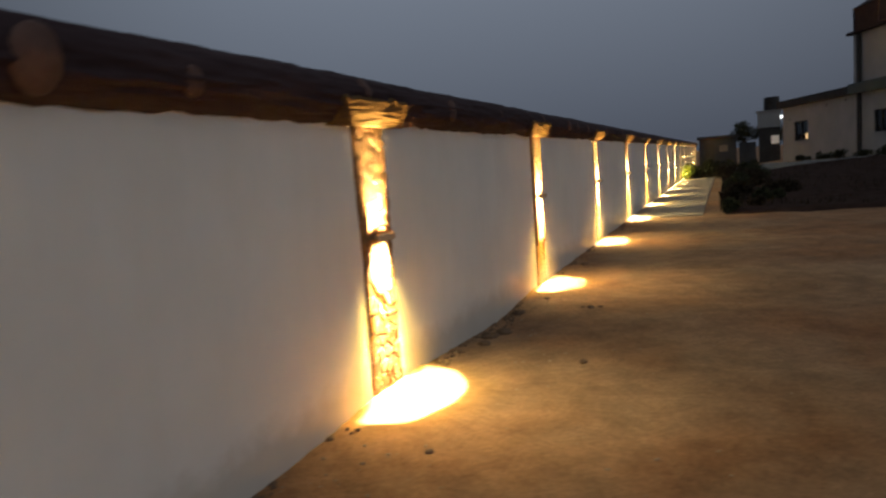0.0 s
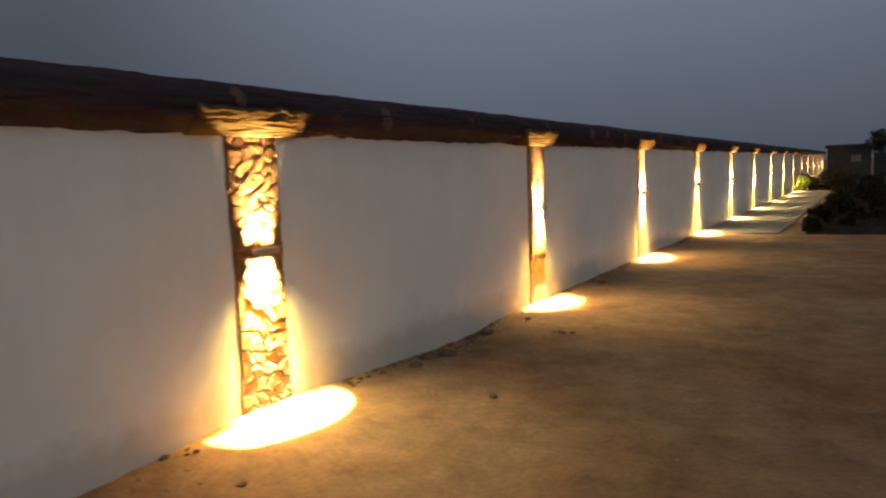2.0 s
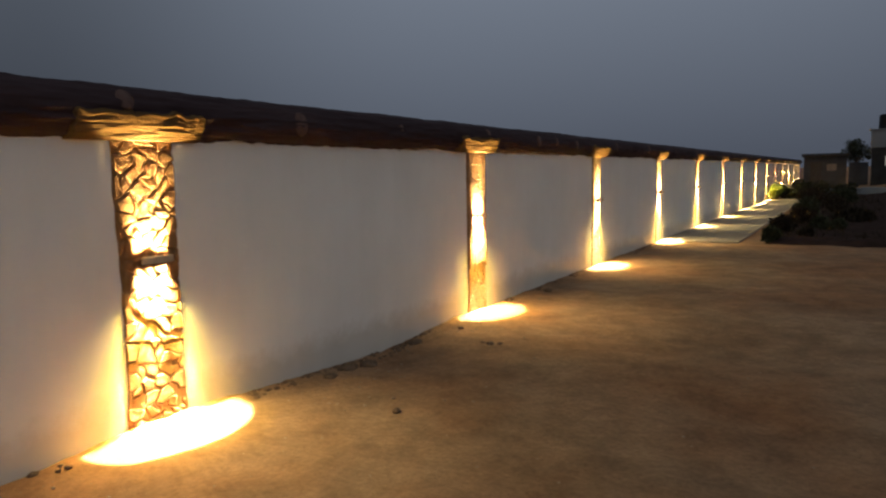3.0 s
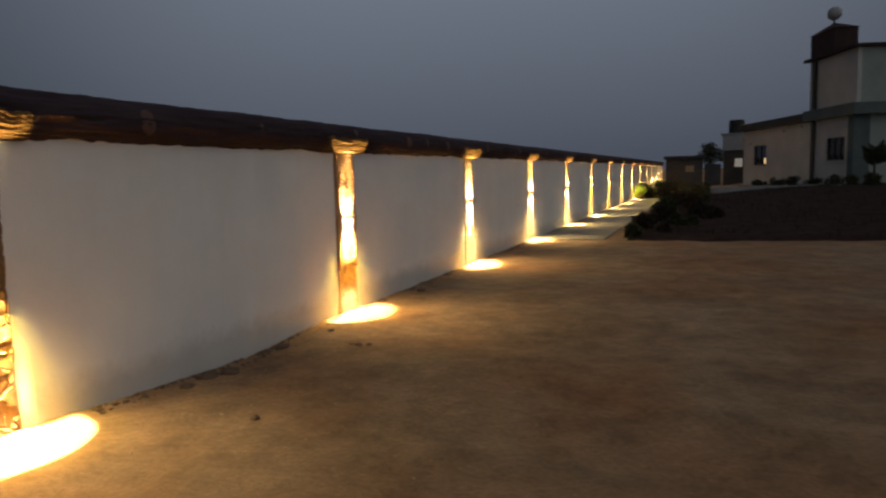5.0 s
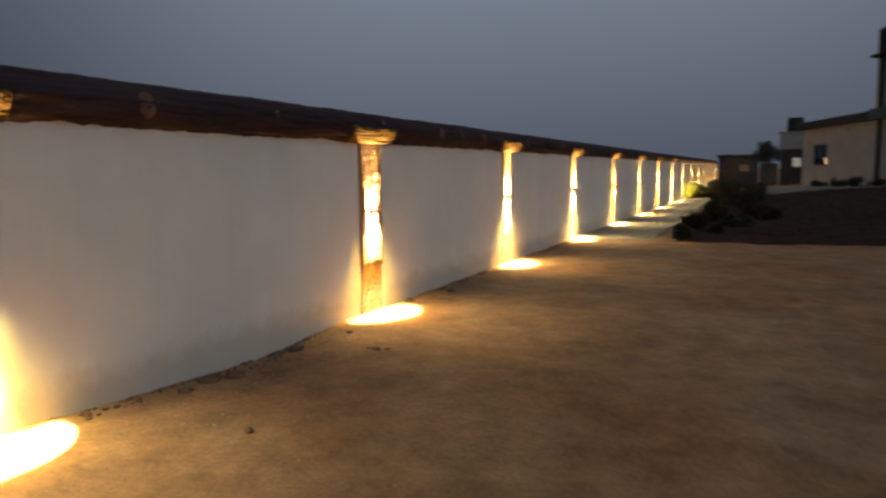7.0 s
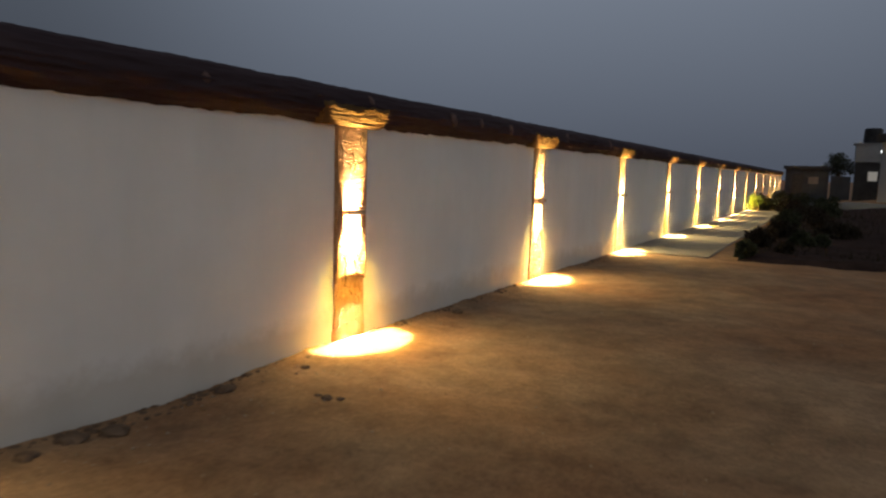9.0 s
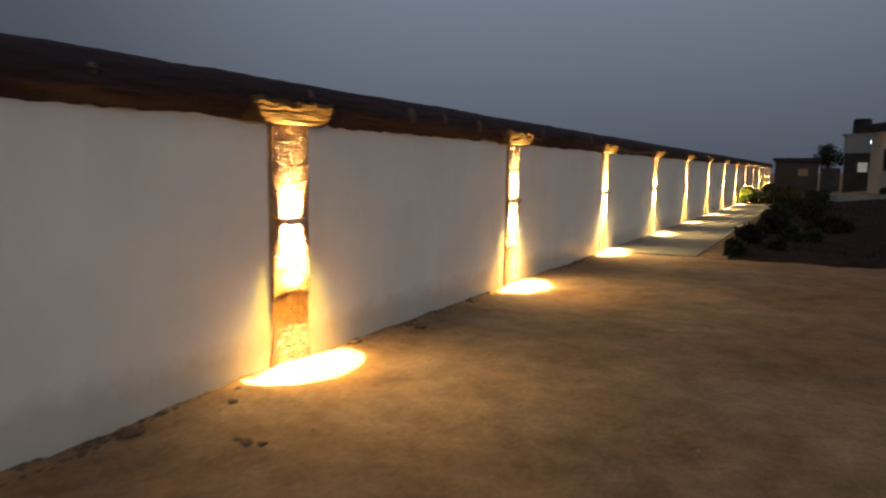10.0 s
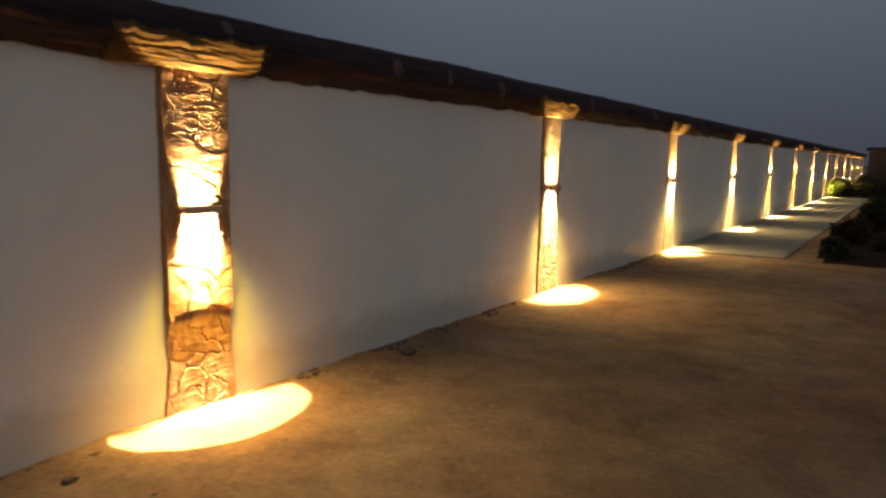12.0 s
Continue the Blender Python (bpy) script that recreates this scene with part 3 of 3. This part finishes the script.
def pebbles():
    rnd = random.Random(3)
    verts, faces = [], []
    base = bmesh.new()
    bmesh.ops.create_icosphere(base, subdivisions=1, radius=1)
    bv = [v.co.copy() for v in base.verts]
    bf = [tuple(v.index for v in f.verts) for f in base.faces]
    base.free()
    for _ in range(1500):
        x = abs(rnd.gauss(0, 0.35)) + 0.02 if rnd.random() < 0.6 else rnd.random() * 6
        y = -5 + 18 * rnd.random()
        if abs((y + 2.1) % STEP - 2.1) < 0.7 and x < 0.7:
            continue
        r = 0.004 + 0.008 * rnd.random() ** 3
        n, z = len(verts), ground_z(x, y) + 0.004
        for v in bv:
            k = r * (1 + 0.4 * noise.noise((v.x + x * 9, v.y + y * 9, v.z)))
            verts.append((x + v.x * k * 1.3, y + v.y * k, z + v.z * k * 0.6))
        faces += [tuple(i + n for i in f) for f in bf]
    return tagged(sheet("gravel", verts, faces, STONE), "scattered small pebbles and crumbs on the sandy earth", "gravel", kind="stuff")


pebbles()


def crumbs():
    rnd = random.Random(8)
    verts, faces = [], []
    base = bmesh.new()
    bmesh.ops.create_icosphere(base, subdivisions=1, radius=1)
    bv = [v.co.copy() for v in base.verts]
    bf = [tuple(v.index for v in f.verts) for f in base.faces]
    base.free()
    for _ in range(900):
        y = -5 + 17.5 * rnd.random()
        x = 0.01 + abs(rnd.gauss(0, 0.07)) * (1 + 0.8 * noise.noise((y * 1.1, 2, 5)))
        if noise.noise((y * 1.4, 9, 1)) < -0.15 or abs((y + 2.1) % STEP - 2.1) < 0.66:
            continue
        r = 0.006 + 0.016 * rnd.random() ** 2
        n, z = len(verts), ground_z(x, y) + 0.008
        for v in bv:
            k = r * (1 + 0.5 * noise.noise((v.x * 1.5 + x * 9, v.y * 1.5 + y * 9, v.z * 1.5)))
            verts.append((x + v.x * k, y + v.y * k * 1.4, z + v.z * k * 0.7))
        faces += [tuple(i + n for i in f) for f in bf]
    return tagged(sheet("earth_crumbs", verts, faces, CLOD), "dark crumbled earth and debris along the wall foot", "debris", kind="stuff")


crumbs()

# ---------------------------------------------------------------- house
HZ = 0.5
ANGLE = math.degrees(math.atan2(0.30992, 0.95076))
HOUSE = pose(9.8, 33.7, 0, 0, 0, ANGLE)        # local x along the front, local y along the side, away


def h_box(*a, bevel=0.0):
    return box(*a, bevel=bevel)


house = empty("house", HOUSE)
tagged(house, "two-storey cream and pale green house with dark ledges at dusk", "house")


def wall_with_holes(along, across, z0, z1, holes, thick, side):
    """A wall panel in pieces round rectangular openings. holes: (a0, a1, b0, b1) along and up."""
    bm = bmesh.new()
    us = sorted({along[0], along[1], *[h[0] for h in holes], *[h[1] for h in holes]})
    zs = sorted({z0, z1, *[h[2] for h in holes], *[h[3] for h in holes]})
    corner = {}

    def at(u, z):
        if (u, z) not in corner:
            corner[u, z] = bm.verts.new((across, u, z) if side else (u, across, z))
        return corner[u, z]

    for a0, a1 in zip(us, us[1:]):
        for b0, b1 in zip(zs, zs[1:]):
            if not any(h[0] <= a0 and h[1] >= a1 and h[2] <= b0 and h[3] >= b1 for h in holes):
                bm.faces.new((at(a0, b0), at(a1, b0), at(a1, b1), at(a0, b1)))
    grown = bmesh.ops.extrude_face_region(bm, geom=bm.faces[:])
    for v in grown["geom"]:
        if isinstance(v, bmesh.types.BMVert):
            v.co += Vector((thick, 0, 0) if side else (0, thick, 0))
    bmesh.ops.recalc_face_normals(bm, faces=bm.faces[:])
    return bm


SIDE_HOLES = [(9.75, 11.65, 1.6, 2.8), (0.8, 2.55, 1.72, 2.82)]
FRONT_HOLES = [(2.42, 5.2, 1.8, 2.9)]
UP_HOLES = [(2.37, 4.6, 4.8, 5.88)]
part("wall", wall_with_holes((0, 13.3), 0.0, HZ - 0.6, 3.75, SIDE_HOLES, 0.23, True), CREAM, house, "cream rendered side wall")
part("wall", wall_with_holes((0.235, 12), 0.004, HZ - 0.6, 3.75, FRONT_HOLES, 0.23, False), MINT, house, "pale green front wall")
part("wall", h_box(0.24, 12, 13.07, 13.3, HZ - 0.6, 3.75), CREAM, house)
part("wall", h_box(11.77, 12, 0.24, 13.06, HZ - 0.6, 3.75), CREAM, house)
part("wall", wall_with_holes((0.0, 4.5), 0.03, 4.28, 6.75, [], 0.2, True), CREAM, house, "cream rendered upper wall")
part("wall", wall_with_holes((0.235, 12), 0.034, 4.28, 6.75, UP_HOLES, 0.2, False), MINT, house, "pale green upper wall")
part("wall", h_box(0.24, 12, 4.3, 4.5, 4.28, 6.75), CREAM, house)
part("wall", h_box(11.8, 12, 0.24, 4.29, 4.28, 6.75), CREAM, house)
part("roof", h_box(-0.25, 12.2, -0.2, 4.7, 6.752, 6.9, bevel=0.02), MAROON, house, "dark roof slab")
part("ledge", h_box(-0.35, 12.3, -0.55, 4.4, 3.752, 4.279, bevel=0.03), TEAL, house, "dark grey-green ledge between the storeys")
part("roof", h_box(-0.3, 12.25, 4.52, 13.6, 3.752, 4.2, bevel=0.03), ROOFING, house, "dark flat roof edge over the low wing")
part("column", h_box(-0.12, 0.62, -0.14, 0.36, HZ - 0.6, 3.75, bevel=0.02), TEAL, house, "grey-green corner column")
part("drainpipe", tube(0.11, 0.11, HZ - 0.3, 6.7, 12, Matrix.Translation((-0.10, 3.75, 0))), FRAME, house, "dark drainpipe")
for a, b in ((12.1, 2.9), (7.3, 3.4), (5.2, 3.5)):
    part("vent", h_box(-0.012, 0.02, a, a + 0.12, b, b + 0.12), FRAME, house)


def window(a0, a1, b0, b1, side, bars, back, label="", across=0.0):
    name = "window"
    t = 0.05

    def bar(p0, p1, q0, q1, d0, d1):
        return h_box(across + d0, across + d1, p0, p1, q0, q1) if side else h_box(p0, p1, across + d0, across + d1, q0, q1)

    bm = bar(a0, a1, b0, b1, 0.11, 0.13)
    w = part(name, bm, GLASS, house, label)
    part("frame", bar(a0, a0 + t, b0, b1, 0.05, 0.14), FRAME, w)
    part("frame", bar(a1 - t, a1, b0, b1, 0.05, 0.14), FRAME, w)
    part("frame", bar(a0 + t, a1 - t, b0, b0 + t, 0.052, 0.138), FRAME, w)
    part("frame", bar(a0 + t, a1 - t, b1 - t, b1, 0.052, 0.138), FRAME, w)
    for k in range(1, bars):
        c = a0 + (a1 - a0) * k / bars
        part("bar", bar(c - 0.03, c + 0.03, b0 + t, b1 - t, 0.06, 0.10), FRAME, w)
    part("sill", bar(a0 - 0.05, a1 + 0.05, b0 - 0.07, b0 - 0.002, -0.06, 0.04), CREAM, w)
    for p0, p1, q0, q1, m, lab in back:
        part("lit_pane", bar(p0, p1, q0, q1, 0.085, 0.105), m, w, lab)
    return w


window(9.75, 11.65, 1.6, 2.8, True, 2, [(9.86, 10.25, 1.68, 2.02, ROOM, "pane glowing warm from the room")], "barred dark window with one warm lit pane")
window(0.8, 2.55, 1.72, 2.82, True, 3, [], "dark barred window")
window(2.42, 5.2, 1.8, 2.9, False, 3, [], "wide dark window reflecting bulbs", 0.004)
window(2.37, 4.6, 4.8, 5.88, False, 2, [], "upper dark window", 0.034)

# roof turret with a globe
turret = empty("roof_turret", HOUSE @ pose(0.5, 3.2, 6.9))
tagged(turret, "dark maroon roof turret with a hipped cap", "turret")
part("body", h_box(-0.54, 0.56, -1.2, 1.2, 0.0, 1.12, bevel=0.03), MAROON, turret)
bm = bmesh.new()
bmesh.ops.create_cone(bm, cap_ends=True, segments=4, radius1=1.0, radius2=0.05, depth=0.5, matrix=Matrix.Translation((0, 0, 1.335)) @ Matrix.Diagonal((0.84, 1.78, 0.85, 1)) @ pose(0, 0, 0, 0, 0, 45))
part("cap", bm, MAROON, turret, "low hipped cap")
globe = empty("roof_globe", HOUSE @ pose(0.5, 3.2, 8.44))
tagged(globe, "milky white globe on a short post above the turret", "globe")
part("post", tube(0.05, 0.05, 0.0, 0.18, 10), FRAME, globe)
bm = bmesh.new()
bmesh.ops.create_uvsphere(bm, u_segments=24, v_segments=14, radius=0.33, matrix=Matrix.Translation((0, 0, 0.46)))
part("ball", bm, GLOBE, globe, smoothed=True)

# bulbs under the front ledge
for a in (2.6, 3.25):
    bulb = empty("porch_bulb", HOUSE @ pose(a, -0.35, 2.12))
    tagged(bulb, "bright white porch bulb hanging on a thin cord", "bulb", "porch bulbs")
    part("cord", tube(0.012, 0.012, 0.10, 1.64, 6), FRAME, bulb)
    bm = bmesh.new()
    bmesh.ops.create_uvsphere(bm, u_segments=12, v_segments=8, radius=0.06)
    part("glass", bm, BULB, bulb, smoothed=True)

# planting before the house
for k, (a, b, h, w) in enumerate([(-0.9, 4.2, 0.5, 1.2), (-0.9, 5.6, 0.45, 1.3), (-0.8, 2.0, 0.4, 0.8), (-0.9, 8.4, 0.35, 0.9), (-0.7, 0.2, 0.55, 0.9), (-0.6, -1.0, 0.5, 0.7)]):
    p = HOUSE @ Vector((a, b, 0))
    shrub(p.x, p.y, h, w, LEAF_DARK, "small dark shrub at the foot of the house", 160 + k, 700, 0.09)
p = HOUSE @ Vector((-0.26, -2.2, 0))
spiky = shrub(p.x, p.y, 0.55, 0.7, LEAF_DARK, "upright dark spiky bush before the house front", 170, 500, 0.14, 0.4, "ornamental_bush")
rnd = random.Random(12)
part("stem", tube(0.06, 0.04, 0, 1.1, 9), STEM, spiky)
v, f = leaves(rnd, [(0, 0, 0.95, 0.10, 1.4), (0.04, 0, 1.15, 0.09, 1.4)], 70, 0.6, 1.5)
sheet("spiky_leaf_crown", v, f, LEAF_DARK, spiky, smoothed=False)

# low pale kerb wall between the bed and the house
a, b = Vector((2.2, 36.2, 0.0)), Vector((9.2, 32.2, 0.0))
length, ang = (b - a).length, math.degrees(math.atan2(b.y - a.y, b.x - a.x))
low = empty("low_wall", pose(a.x, a.y, 0, 0, 0, ang))
tagged(low, "low pale rendered garden wall behind the bed", "garden wall")
for k in range(4):
    s0, s1 = length * k / 4, length * (k + 1) / 4 - 0.01
    part("section", box(s0, s1, -0.1, 0.1, -0.3, 0.52 + 0.04 * k, 0.02), TOWER, low)

# ---------------------------------------------------------------- outbuildings at the far end
annex = empty("water_tower", pose(5.2, 52.6, 0))
tagged(annex, "pale block tower carrying a black water tank", "water tower")
part("wall", box(-0.72, 0.75, -0.7, 0.9, 2.75, 3.9, 0.02), TOWER, annex, "pale grey upper wall")
part("base", box(-0.66, 0.69, -0.6, 0.85, -0.3, 2.749), ROOFING, annex, "dark lower storey")
part("ledge", box(-0.85, 0.85, -0.8, 1.0, 3.902, 3.98, 0.01), TOWER, annex)
part("tank", tube(0.56, 0.52, 3.982, 4.95, 24, Matrix.Translation((0.22, 0.1, 0)), 0.06), BLACK, annex, "black plastic water tank")
part("window", box(0.1, 0.62, -0.64, -0.602, 1.55, 2.15), ROOM_PALE, annex, "pale lit window")

corner_lamp = empty("flood_lamp", pose(6.14, 51.62, 3.35))
tagged(corner_lamp, "small white flood lamp burning on the tower wall", "flood lamp")
part("housing", box(-0.28, 0.18, 0.02, 0.2, -0.03, 0.19, 0.01), FRAME, corner_lamp)
part("glass", box(-0.26, 0.16, -0.01, 0.018, -0.01, 0.17), BULB, corner_lamp, "bright glass")

shed = empty("shed", pose(1.65, 57.4, 0))
tagged(shed, "low dark shed with a flat roof past the wall end", "shed")
part("wall", box(-1.45, 1.4, 0, 2.2, -0.3, 2.3), SHED, shed)
part("roof", box(-1.6, 1.6, -0.3, 2.5, 2.302, 2.55, 0.02), ROOFING, shed)
part("window", box(0.1, 0.75, -0.03, -0.002, 1.25, 1.75), CONCRETE, shed, "pale shuttered window")
part("door", box(-1.0, -0.25, -0.03, -0.002, 0.0, 1.95), FRAME, shed, "dark door")
yard_wall = tagged(part("yard_wall", box(3.2, 4.42, 55.6, 55.8, -0.3, 1.82), SHED), "short grey block wall by the shed", "wall")

def tree(x, y, height, crown, seed):
    rnd = random.Random(seed)
    thing = empty("tree", pose(x, y, 0))
    tagged(thing, "small dark bushy tree behind the yard wall", "tree")
    bm = bmesh.new()
    bmesh.ops.create_cone(bm, cap_ends=True, segments=9, radius1=0.11, radius2=0.06, depth=height * 0.6 + 0.3, matrix=Matrix.Translation((0, 0, height * 0.3 - 0.15)))
    part("trunk", bm, STEM, thing)
    bm = stems(rnd, height * 0.45, crown * 0.5, 6)
    bm.transform(Matrix.Translation((0, 0, height * 0.45)))
    part("limbs", bm, STEM, thing)
    blobs = []
    for _ in range(9):
        a, d = rnd.random() * 6.28, crown * 0.4 * rnd.random()
        blobs.append((math.cos(a) * d, math.sin(a) * d, height * (0.6 + 0.28 * rnd.random()), crown * (0.2 + 0.12 * rnd.random()), 0.8))
    v, f = leaves(rnd, blobs, 2600, 0.15, 0.2)
    sheet("crown", v, f, LEAF_DARK, thing, smoothed=False)


tree(3.7, 59.5, 3.7, 2.2, 5)
tree(6.3, 62.0, 3.4, 2.6, 9)
